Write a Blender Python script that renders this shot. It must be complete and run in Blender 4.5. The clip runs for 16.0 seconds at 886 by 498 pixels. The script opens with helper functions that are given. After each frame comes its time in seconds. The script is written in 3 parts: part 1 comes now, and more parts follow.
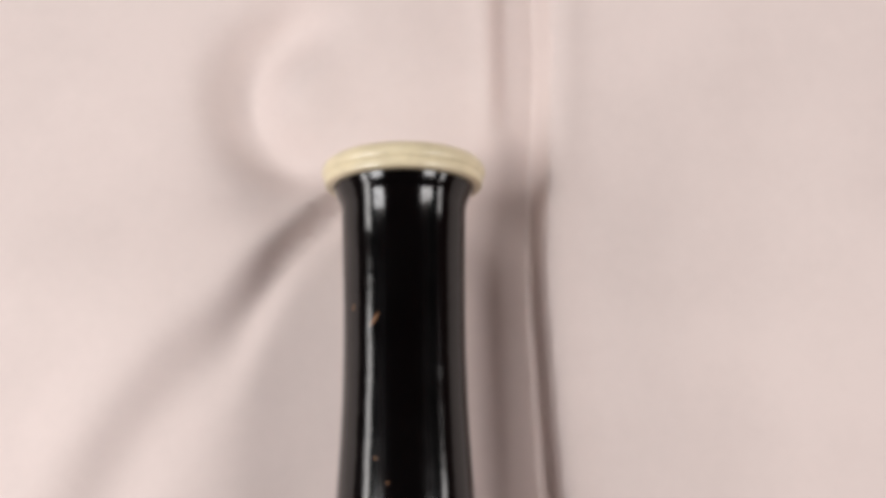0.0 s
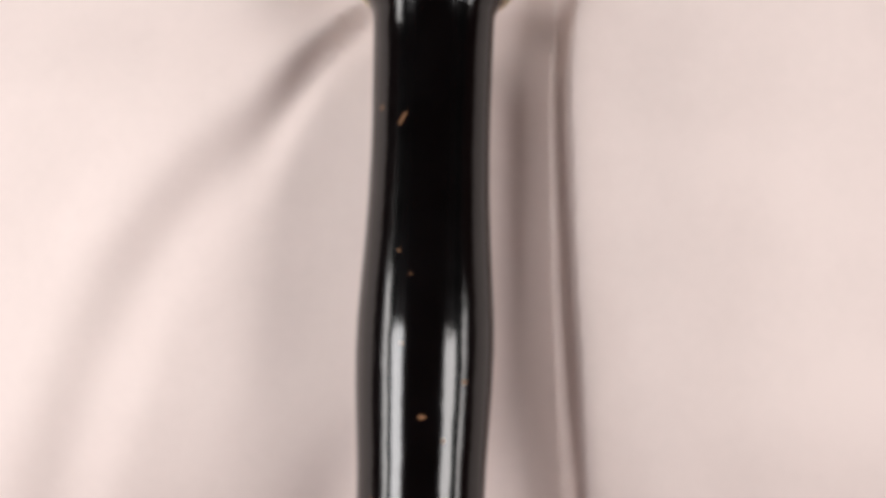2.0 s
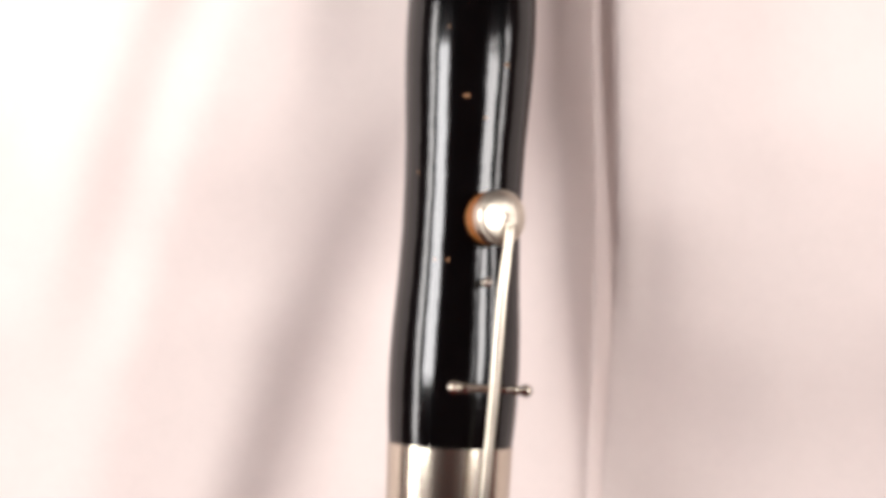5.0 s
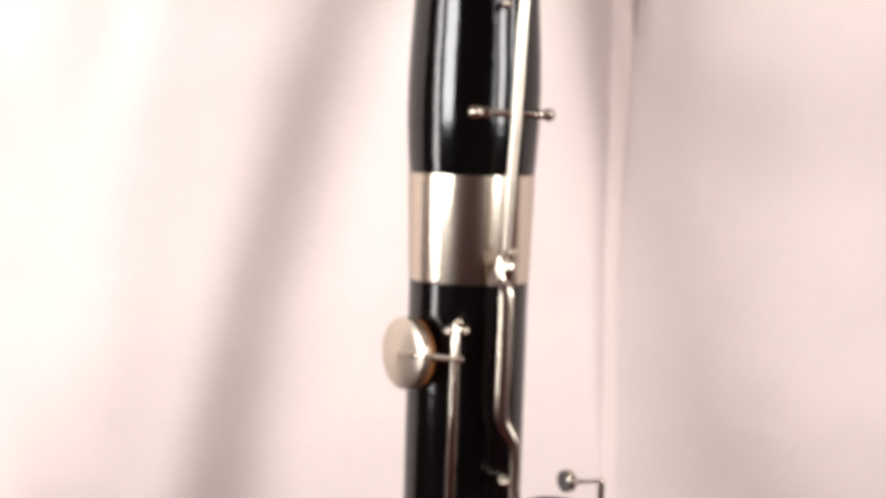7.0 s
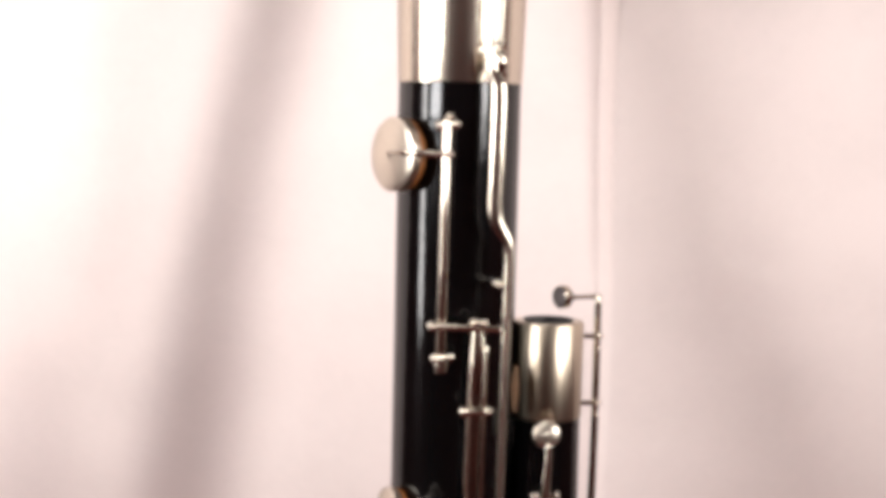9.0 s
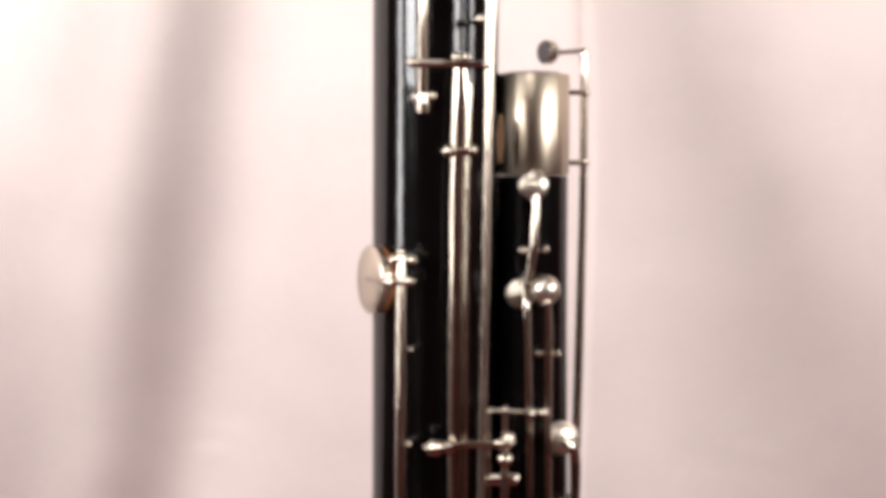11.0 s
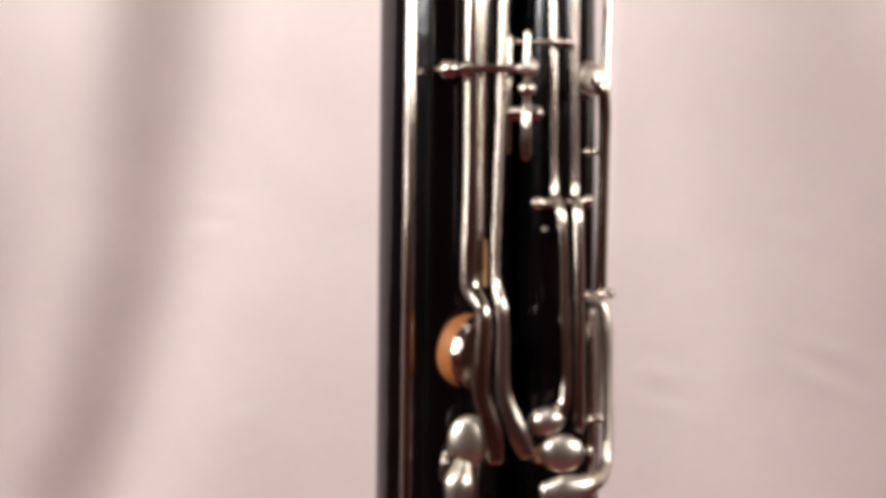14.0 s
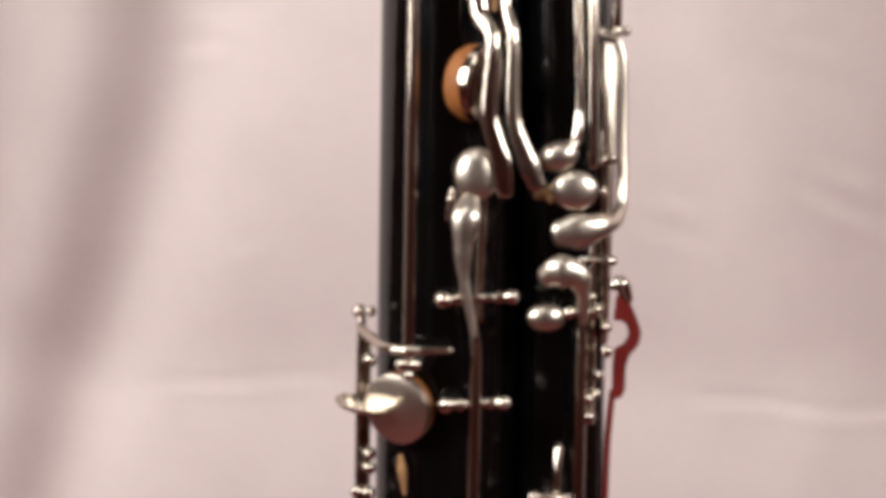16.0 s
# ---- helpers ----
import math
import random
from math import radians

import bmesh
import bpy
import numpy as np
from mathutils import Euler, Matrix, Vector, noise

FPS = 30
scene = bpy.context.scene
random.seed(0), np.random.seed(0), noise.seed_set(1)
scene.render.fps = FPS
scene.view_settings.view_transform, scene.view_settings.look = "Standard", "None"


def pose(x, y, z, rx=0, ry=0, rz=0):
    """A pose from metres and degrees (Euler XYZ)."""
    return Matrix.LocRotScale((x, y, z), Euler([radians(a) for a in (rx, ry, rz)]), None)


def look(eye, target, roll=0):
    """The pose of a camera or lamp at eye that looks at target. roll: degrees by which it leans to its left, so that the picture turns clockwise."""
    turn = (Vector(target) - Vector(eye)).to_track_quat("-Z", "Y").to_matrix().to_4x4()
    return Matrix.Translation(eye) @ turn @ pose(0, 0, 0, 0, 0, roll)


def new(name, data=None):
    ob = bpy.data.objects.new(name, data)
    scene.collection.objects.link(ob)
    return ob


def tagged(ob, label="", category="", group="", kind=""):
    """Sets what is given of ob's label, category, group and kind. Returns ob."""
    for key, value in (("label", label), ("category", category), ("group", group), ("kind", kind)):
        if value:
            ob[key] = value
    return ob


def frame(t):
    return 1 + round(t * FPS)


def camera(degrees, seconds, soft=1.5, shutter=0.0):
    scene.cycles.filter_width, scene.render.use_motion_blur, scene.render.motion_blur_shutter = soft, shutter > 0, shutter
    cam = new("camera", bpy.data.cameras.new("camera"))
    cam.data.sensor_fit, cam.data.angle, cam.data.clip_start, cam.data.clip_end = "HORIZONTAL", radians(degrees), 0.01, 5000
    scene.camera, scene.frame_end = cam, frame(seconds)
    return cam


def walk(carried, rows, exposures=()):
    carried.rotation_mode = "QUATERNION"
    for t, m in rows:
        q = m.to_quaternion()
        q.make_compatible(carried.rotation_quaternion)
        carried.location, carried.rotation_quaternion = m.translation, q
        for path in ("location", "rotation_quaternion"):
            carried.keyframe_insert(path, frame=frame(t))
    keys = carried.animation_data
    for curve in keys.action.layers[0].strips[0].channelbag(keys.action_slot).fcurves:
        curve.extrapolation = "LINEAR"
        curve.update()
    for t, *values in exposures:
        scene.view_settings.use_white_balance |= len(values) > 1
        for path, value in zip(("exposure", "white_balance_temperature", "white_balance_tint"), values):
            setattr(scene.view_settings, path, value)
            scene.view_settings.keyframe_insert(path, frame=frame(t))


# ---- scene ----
cam = camera(34.6, 16.0, soft=5.5)
PATH = [
    (0, (0.0123, -0.4588, 0.1279), (0.0149, 1.4837, 0.6039), -0.74),
    (0.5, (0.0168, -0.4655, 0.1301), (-0.0011, 1.4938, 0.5311), 0.24),
    (1, (0.0115, -0.4656, 0.1178), (0.0132, 1.4949, 0.5129), 0.14),
    (1.5, (0.0056, -0.4653, 0.1033), (0.0245, 1.4962, 0.4937), 0.93),
    (2, (0.0079, -0.4643, 0.0916), (-0.0040, 1.5050, 0.4407), 1.51),
    (2.5, (0.0140, -0.4568, 0.0767), (-0.0260, 1.5217, 0.3665), 1.49),
    (3, (0.0169, -0.4571, 0.0680), (-0.0572, 1.5254, 0.3218), 1.83),
    (3.2, (0.0170, -0.4591, 0.0645), (-0.0638, 1.5241, 0.3098), 2.07),
    (5.5, (0.0059, -0.4953, 0.0340), (-0.0473, 1.5037, 0.0696), 3.01),
    (6, (0.0044, -0.4897, 0.0268), (-0.0544, 1.5090, -0.0128), 2.65),
    (6.5, (0.0026, -0.4867, 0.0222), (-0.0558, 1.5100, -0.0776), 2.41),
    (7, (0.0017, -0.4842, 0.0184), (-0.0425, 1.5067, -0.1664), 1.69),
    (7.5, (0.0020, -0.4824, 0.0062), (-0.0434, 1.5071, -0.1934), 1.56),
    (8, (0.0039, -0.4788, -0.0118), (-0.0421, 1.5112, -0.2057), 1.65),
    (10.5, (0.0023, -0.4690, -0.1200), (0.0002, 1.5271, -0.2455), 0.50),
    (11, (0.0032, -0.4633, -0.1439), (0.0011, 1.5331, -0.2643), 0.29),
    (11.5, (0.0054, -0.4583, -0.1631), (-0.0050, 1.5372, -0.2970), -0.14),
    (12, (0.0056, -0.4520, -0.1846), (-0.0084, 1.5442, -0.3084), 0.04),
    (12.5, (0.0039, -0.4461, -0.2083), (-0.0122, 1.5512, -0.3113), 0.09),
    (13, (-0.0019, -0.4413, -0.2284), (-0.0272, 1.5568, -0.3100), -0.37),
    (13.5, (-0.0008, -0.4337, -0.2493), (-0.0172, 1.5654, -0.3089), 0.17),
    (14, (0.0028, -0.4244, -0.2705), (-0.0143, 1.5750, -0.3200), 0.67),
    (14.5, (0.0064, -0.4166, -0.2889), (-0.0211, 1.5820, -0.3573), 0.21),
    (15, (0.0048, -0.4138, -0.3055), (-0.0158, 1.5848, -0.3765), 0.57),
    (15.5, (0.0026, -0.4096, -0.3227), (-0.0181, 1.5892, -0.3893), 0.38),
    (16, (0.0026, -0.4061, -0.3416), (-0.0186, 1.5928, -0.4037), 0.88),
]
EXPOSURES = [(0, -0.54), (1.5, -0.43), (3, -0.15), (5.5, 0.10), (8, 0.25), (10.5, 0.36), (13, 0.40), (16, 0.30)]
walk(cam, [(t, look(eye, target, roll)) for t, eye, target, roll in PATH], EXPOSURES)

# ---- light ----
world = bpy.data.worlds.new("world")
scene.world = world
world.use_nodes = True
world.node_tree.nodes["Background"].inputs[0].default_value = (0.9, 0.8, 0.75, 1)
world.node_tree.nodes["Background"].inputs[1].default_value = 0.02


def lamp(name, at, to, width, height, watts, colour):
    data = bpy.data.lights.new(name, "AREA")
    data.shape, data.size, data.size_y, data.energy, data.color = "RECTANGLE", width, height, watts, colour
    ob = new(name, data)
    ob.matrix_world = look(at, to)
    return ob


lamp("key_light", (-0.77, -0.79, 0.13), (0, 0, -0.06), 0.36, 0.36, 9.6, (1.0, 0.985, 0.985))
lamp("side_light", (-1.00, -0.44, 0.08), (0, 0, -0.02), 0.17, 0.70, 6.0, (1.0, 0.965, 0.945))
lamp("key_light", (0.76, -0.80, 0.12), (0, 0, -0.12), 0.36, 0.34, 7.6, (1.0, 0.965, 0.95))
lamp("side_light", (1.02, -0.40, 0.16), (0, 0, -0.05), 0.12, 0.42, 2.2, (1.0, 0.960, 0.94))
lamp("ceiling_light", (-0.30, -1.25, 1.05), (0, 0, -0.25), 0.60, 0.40, 4, (1.0, 0.965, 0.95))


# ---- materials ----
def material(name, colour, rough=0.5, metal=0.0, coat=0.0, vary=0.15, scale=60.0, bump=0.0, bump_scale=400.0, rough_vary=0.0, second=None, stretch=1.0, ior=1.5):
    m = bpy.data.materials.new(name)
    m.use_nodes = True
    nt = m.node_tree
    b = nt.nodes["Principled BSDF"]
    b.inputs["Metallic"].default_value = metal
    b.inputs["Coat Weight"].default_value = coat
    b.inputs["IOR"].default_value = ior
    b.inputs["Coat Roughness"].default_value = 0.05
    tc = nt.nodes.new("ShaderNodeTexCoord")
    n1 = nt.nodes.new("ShaderNodeTexNoise")
    n1.inputs["Scale"].default_value, n1.inputs["Detail"].default_value = scale, 6
    n2 = nt.nodes.new("ShaderNodeTexNoise")
    n2.inputs["Scale"].default_value, n2.inputs["Detail"].default_value = scale * 9, 3
    add = nt.nodes.new("ShaderNodeMath")
    add.operation = "MULTIPLY_ADD"
    add.inputs[1].default_value, add.inputs[2].default_value = 0.35, 0.0
    mix2 = nt.nodes.new("ShaderNodeMath")
    mix2.operation = "ADD"
    ramp = nt.nodes.new("ShaderNodeValToRGB")
    lo = tuple(c * (1 - vary) for c in (second or colour)) + (1,)
    hi = tuple(min(1, c * (1 + vary)) for c in colour) + (1,)
    ramp.color_ramp.elements[0].position, ramp.color_ramp.elements[0].color = 0.42, lo
    ramp.color_ramp.elements[1].position, ramp.color_ramp.elements[1].color = 0.80, hi
    grain = nt.nodes.new("ShaderNodeMapping")
    grain.inputs["Scale"].default_value = (1, 1, stretch)
    nt.links.new(tc.outputs["Object"], grain.inputs["Vector"])
    for n in (n1, n2):
        nt.links.new(grain.outputs["Vector"], n.inputs["Vector"])
    nt.links.new(n2.outputs["Fac"], add.inputs[0])
    nt.links.new(n1.outputs["Fac"], mix2.inputs[0])
    nt.links.new(add.outputs[0], mix2.inputs[1])
    nt.links.new(mix2.outputs[0], ramp.inputs["Fac"])
    nt.links.new(ramp.outputs["Color"], b.inputs["Base Color"])
    mr = nt.nodes.new("ShaderNodeMapRange")
    mr.inputs["To Min"].default_value, mr.inputs["To Max"].default_value = max(0.02, rough - rough_vary), rough + rough_vary
    nt.links.new(n1.outputs["Fac"], mr.inputs["Value"])
    nt.links.new(mr.outputs["Result"], b.inputs["Roughness"])
    if bump:
        n3 = nt.nodes.new("ShaderNodeTexNoise")
        n3.inputs["Scale"].default_value, n3.inputs["Detail"].default_value = bump_scale, 4
        nt.links.new(grain.outputs["Vector"], n3.inputs["Vector"])
        bp = nt.nodes.new("ShaderNodeBump")
        bp.inputs["Strength"].default_value, bp.inputs["Distance"].default_value = bump, 0.001
        nt.links.new(n3.outputs["Fac"], bp.inputs["Height"])
        nt.links.new(bp.outputs["Normal"], b.inputs["Normal"])
    return m


CLOTH = material("pale_cotton", (0.80, 0.688, 0.652), 0.85, vary=0.03, scale=25, bump=0.25, bump_scale=1500)
DARK_BROWN = material("dark_brown", (0.09, 0.045, 0.02), 0.8, vary=0.5, scale=500, bump=0.3, bump_scale=900)
BLACK = material("black_lacquer", (0.0016, 0.0015, 0.0016), 0.11, vary=0.3, scale=40, rough_vary=0.05, bump=0.20, bump_scale=70, ior=1.44)
SILVER = material("nickel_silver", (0.50, 0.44, 0.37), 0.13, metal=1.0, vary=0.05, scale=90, rough_vary=0.04, bump=0.01, bump_scale=300)
BAND = material("worn_nickel_band", (0.62, 0.55, 0.46), 0.23, metal=1.0, vary=0.10, scale=70, rough_vary=0.06, bump=0.02, bump_scale=220, stretch=0.06)
SATIN = material("satin_nickel", (0.60, 0.535, 0.45), 0.32, metal=1.0, vary=0.08, scale=90, rough_vary=0.06, bump=0.02, bump_scale=300)
WORN = material("worn_nickel", (0.50, 0.44, 0.37), 0.20, metal=1.0, vary=0.07, scale=90, rough_vary=0.05, bump=0.01, bump_scale=300)
CAP = material("tarnished_nickel", (0.45, 0.38, 0.295), 0.31, metal=1.0, vary=0.16, scale=110, rough_vary=0.10, bump=0.05, bump_scale=300, stretch=0.06)
IVORY = material("ivory", (0.78, 0.68, 0.46), 0.35, vary=0.10, scale=90, coat=0.2)
PAD = material("tan_pad", (0.27, 0.092, 0.018), 0.6, vary=0.2, scale=150, bump=0.1, bump_scale=900)
CORK = material("cork", (0.26, 0.13, 0.05), 0.8, vary=0.3, scale=400, bump=0.3, bump_scale=900)
# the red that the metal guard mirrors, put into its base colour
RED = material("red_reflection", (0.16, 0.018, 0.015), 0.25, vary=0.2, scale=80, coat=0.4)
CHIP = material("bare_wood_chip", (0.30, 0.14, 0.06), 0.7, vary=0.2, scale=300)
DARK = material("dark_bore", (0.01, 0.008, 0.008), 0.6, vary=0.2)
# unseen walls, reddened so that the nickel rods mirror a red-brown
WALL = material("red_tint_wall", (0.22, 0.058, 0.047), 0.8, vary=0.15, scale=6, bump=0.1, bump_scale=80)
# red added to the unseen floor, mirrored by the undersides of the keys
FLOOR = material("red_tint_floor", (0.15, 0.027, 0.025), 0.9, vary=0.25, scale=12)
PLASTER = material("plaster", (0.22, 0.17, 0.15), 0.9, vary=0.06, scale=8, bump=0.1, bump_scale=120)


# ---- mesh tools ----
def finish(name, bm, mat, parent=None, label="", smooth=True):
    bmesh.ops.recalc_face_normals(bm, faces=bm.faces)
    me = bpy.data.meshes.new(name)
    bm.to_mesh(me)
    bm.free()
    if smooth:
        for p in me.polygons:
            p.use_smooth = True
        me.set_sharp_from_angle(angle=radians(42))
    me.materials.append(mat)
    ob = new(name, me)
    ob.parent = parent
    return tagged(ob, label)


def part(name, bm, mat, parent, label=""):
    return finish(name, bm, mat, parent, label)


def lathe(bm, profile, seg=48, m=Matrix()):
    """Turns (radius, height) pairs about the z axis of m; closed where the radius is 0."""
    rings = []
    for r, h in profile:
        if r < 1e-6:
            rings.append([bm.verts.new(m @ Vector((0, 0, h)))])
        else:
            rings.append([bm.verts.new(m @ Vector((r * math.cos(2 * math.pi * i / seg), r * math.sin(2 * math.pi * i / seg), h))) for i in range(seg)])
    for a, b in zip(rings, rings[1:]):
        for i in range(seg):
            j = (i + 1) % seg
            f = [a[i % len(a)], a[j % len(a)], b[j % len(b)], b[i % len(b)]]
            f = list(dict.fromkeys(f))
            if len(f) > 2:
                bm.faces.new(f)
    return bm


def curve_points(points, steps=8):
    pts = [Vector(p) for p in points]
    if len(pts) < 3:
        return pts
    out = []
    for i in range(len(pts) - 1):
        p0, p1, p2, p3 = pts[max(i - 1, 0)], pts[i], pts[i + 1], pts[min(i + 2, len(pts) - 1)]
        for k in range(steps):
            t = k / steps
            lim = (p2 - p1).length
            m1, m2 = (p2 - p0) / 2, (p3 - p1) / 2
            m1, m2 = m1.normalized() * min(m1.length, lim), m2.normalized() * min(m2.length, lim)
            out.append((2 * t**3 - 3 * t**2 + 1) * p1 + (t**3 - 2 * t**2 + t) * m1 + (-2 * t**3 + 3 * t**2) * p2 + (t**3 - t**2) * m2)
    out.append(pts[-1])
    return out


def sweep(bm, points, widths, thick=None, seg=12, face=(0, -1, 0), steps=8):
    """A rounded bar along points; widths across the face direction, thick along it (round if not given)."""
    path = curve_points(points, steps)
    n = len(path)
    face = Vector(face).normalized()

    def along(vals, i):
        if not hasattr(vals, "__len__"):
            return vals
        u = i / (n - 1) * (len(vals) - 1)
        k = min(int(u), len(vals) - 2)
        s = u - k
        s = s * s * (3 - 2 * s)
        return vals[k] * (1 - s) + vals[k + 1] * s

    rings = []
    for i, p in enumerate(path):
        d = (path[min(i + 1, n - 1)] - path[max(i - 1, 0)]).normalized()
        side = d.cross(face)
        side = side.normalized() if side.length > 1e-4 else Vector((1, 0, 0))
        up = side.cross(d).normalized()
        w = along(widths, i) / 2
        h = along(thick, i) / 2 if thick is not None else w
        rings.append([bm.verts.new(p + side * w * math.cos(a) + up * h * math.sin(a)) for a in (2 * math.pi * k / seg for k in range(seg))])
    for a, b in zip(rings, rings[1:]):
        for k in range(seg):
            bm.faces.new((a[k], a[(k + 1) % seg], b[(k + 1) % seg], b[k]))
    for ring, p, q in ((rings[0], path[0], path[1]), (rings[-1], path[-1], path[-2])):
        out = (p - q).normalized()
        h = min((ring[0].co - p).length, (ring[seg // 4].co - p).length * 1.4)
        last = ring
        for a in (0.45, 0.85, 1.2):
            nxt = [bm.verts.new(p + (v.co - p) * math.cos(a) + out * h * math.sin(a)) for v in ring]
            for k in range(seg):
                bm.faces.new((last[k], last[(k + 1) % seg], nxt[(k + 1) % seg], nxt[k]))
            last = nxt
        c = bm.verts.new(p + out * h)
        for k in range(seg):
            bm.faces.new((last[k], last[(k + 1) % seg], c))
    return bm


def ball(bm, at, r, squash=(1, 1, 1)):
    m = Matrix.Translation(at) @ Matrix.Diagonal((r * squash[0], r * squash[1], r * squash[2], 1))
    bmesh.ops.create_uvsphere(bm, u_segments=18, v_segments=12, radius=1, matrix=m)
    return bm


def facing(at, axis):
    return Matrix.Translation(at) @ Vector(axis).to_track_quat("Z", "Y").to_matrix().to_4x4()


def tube(name, points, width, parent, mat=None, thick=None, label="", face=(0, -1, 0), steps=8, seg=12):
    return part(name, sweep(bmesh.new(), points, width, thick, seg, face, steps), mat or SILVER, parent, label)


def post(name, at, parent, r=0.0016, foot=None):
    """A turned post: a ball head on a thin stem that reaches the body at foot."""
    bm = ball(bmesh.new(), at, r)
    if foot:
        sweep(bm, [at, foot], [r * 1.1, r * 1.3], seg=10)
        ball(bm, Vector(at).lerp(Vector(foot), 0.45), r * 0.85)
    return part(name, bm, SILVER, parent)


def axle(name, a, b, parent, r=0.0007, ends=0.0017):
    """A cross pin turned with a ball, a collar and a barrel at each end."""
    a, b = Vector(a), Vector(b)
    long = (b - a).length
    e = ends
    head = [(0, -e), (e * 0.5, -e * 0.87), (e * 0.87, -e * 0.5), (e, 0), (e * 0.87, e * 0.5), (e * 0.62, e * 0.8), (e * 0.58, e * 1.0), (e * 0.80, e * 1.15), (e * 0.82, e * 1.75), (e * 0.62, e * 1.95), (r, e * 2.1)]
    prof = head + [(q * 0.92, long - h * 0.92) for q, h in reversed(head)]
    bm = lathe(bmesh.new(), prof, 20, facing(a, b - a))
    for end, inward in ((a, b - a), (b, a - b)):
        at = end + inward.normalized() * e * 1.45
        sweep(bm, [at, at + Vector((0, 0.007, 0))], [e * 1.25, e * 1.0], seg=10)
    return part(name, bm, SILVER, parent)


def cup(at, axis, r, parent, deep=0.0032, dome=0.0022, pad=0.0030, mat=None):
    """A domed key cup that looks along axis, with its pad beneath."""
    m = facing(at, axis)
    prof = [(0, dome * 1.2), (r * 0.08, dome * 1.15), (r * 0.16, dome * 1.0)] + [(r * math.sin(a), dome * math.cos(a)) for a in (0.25, 0.5, 0.75, 1.0, 1.16)] + [(r * 0.93, dome * 0.34), (r * 0.965, dome * 0.32), (r * 0.995, dome * 0.16)]
    prof += [(r * 1.0, -0.0003), (r * 1.0, -deep), (r * 0.94, -deep), (r * 0.94, -deep + 0.0005), (0, -deep + 0.0005)]
    ob = part("key_cup", lathe(bmesh.new(), prof, 40, m), mat or SATIN, parent, "domed nickel key cup")
    prof = [(0, -deep + 0.0004), (r * 0.95, -deep + 0.0004), (r * 0.99, -deep - pad * 0.25), (r * 0.97, -deep - pad * 0.55), (r * 0.86, -deep - pad * 0.9), (r * 0.76, -deep - pad), (0, -deep - pad * 1.05)]
    part("pad", lathe(bmesh.new(), prof, 40, m), PAD, parent, "tan leather pad")
    return ob


# ---- room ----
def box(name, lo, hi, mat, label, kind="structure"):
    bm = bmesh.new()
    size = [h - l for l, h in zip(lo, hi)]
    mid = [(h + l) / 2 for l, h in zip(lo, hi)]
    bmesh.ops.create_cube(bm, size=1, matrix=Matrix.Translation(mid) @ Matrix.Diagonal((*size, 1)))
    return tagged(finish(name, bm, mat, None, label, False), kind=kind)


box("floor", (-2.1, -2.6, -1.17), (2.1, 0.7, -1.07), FLOOR, "unseen floor of the room, dark red to tint the key reflections")
box("ceiling", (-2.1, -2.6, 1.40), (2.1, 0.7, 1.50), PLASTER, "plain plaster ceiling of the room")
box("wall_north", (-2.1, 0.55, -1.07), (2.1, 0.7, 1.40), PLASTER, "plain plastered wall behind the hung cloth")
box("wall_south", (-2.1, -2.6, -1.07), (2.1, -2.45, 1.40), WALL, "unseen wall facing the cloth, red-brown to tint the key reflections")


def side_wall(name, x0, x1, label):
    bm = bmesh.new()
    for lo, hi in (((x0, -2.45, -1.07), (x1, -1.95, 1.40)), ((x0, -0.95, -1.07), (x1, 0.55, 1.40)), ((x0, -1.95, -1.07), (x1, -0.95, -0.28)), ((x0, -1.95, 0.98), (x1, -0.95, 1.40))):
        size = [h - l for l, h in zip(lo, hi)]
        mid = [(h + l) / 2 for l, h in zip(lo, hi)]
        bmesh.ops.create_cube(bm, size=1, matrix=Matrix.Translation(mid) @ Matrix.Diagonal((*size, 1)))
    return tagged(finish(name, bm, WALL, None, label, False), kind="structure")


side_wall("wall_west", -2.1, -1.95, "unseen wall with a tall window opening, red-brown to tint the key reflections")
side_wall("wall_east", 1.95, 2.1, "unseen wall with a tall window opening, red-brown to tint the key reflections")


# ---- cloth ----
def smooth_step(a, b, v):
    t = min(1, max(0, (v - a) / (b - a)))
    return t * t * (3 - 2 * t)


def line_at(knots, v):
    """Value at v between knots of (v, value), smoothly joined."""
    if v >= knots[0][0]:
        return knots[0][1] + (v - knots[0][0]) * (knots[1][1] - knots[0][1]) / (knots[1][0] - knots[0][0])
    for (a, p), (b, q) in zip(knots, knots[1:]):
        if v >= b:
            s = (v - b) / (a - b)
            return q + (p - q) * s
    return knots[-1][1]


# fold lines, as (height, place across)
FOLD_LONG = [(0.128, -0.026), (0.094, -0.041), (0.060, -0.053), (0.026, -0.064), (-0.010, -0.074), (-0.060, -0.088), (-0.120, -0.102), (-0.170, -0.112), (-0.220, -0.121), (-0.290, -0.139), (-0.350, -0.160), (-0.430, -0.194), (-1.0, -0.39)]
FOLD_HIGH = [(0.270, -0.027), (0.258, -0.040), (0.240, -0.055), (0.219, -0.074), (0.192, -0.098), (0.169, -0.113), (0.134, -0.126), (0.095, -0.139), (0.0, -0.165), (-1.0, -0.4)]
PLEAT = [(0.45, 0.052), (0.312, 0.050), (0.24, 0.0455), (0.163, 0.049), (0.10, 0.0535), (0.037, 0.0565), (-0.042, 0.058), (-0.12, 0.062), (-0.256, 0.067), (-1.0, 0.07)]
SHEET_BACK = [(0.45, 0.036), (0.30, 0.040), (0.26, 0.046), (0.20, 0.050), (0.11, 0.060), (0.045, 0.074), (0.0, 0.088), (-0.10, 0.113), (-0.15, 0.130), (-0.20, 0.151), (-0.30, 0.203), (-0.42, 0.270), (-1.07, 0.50)]
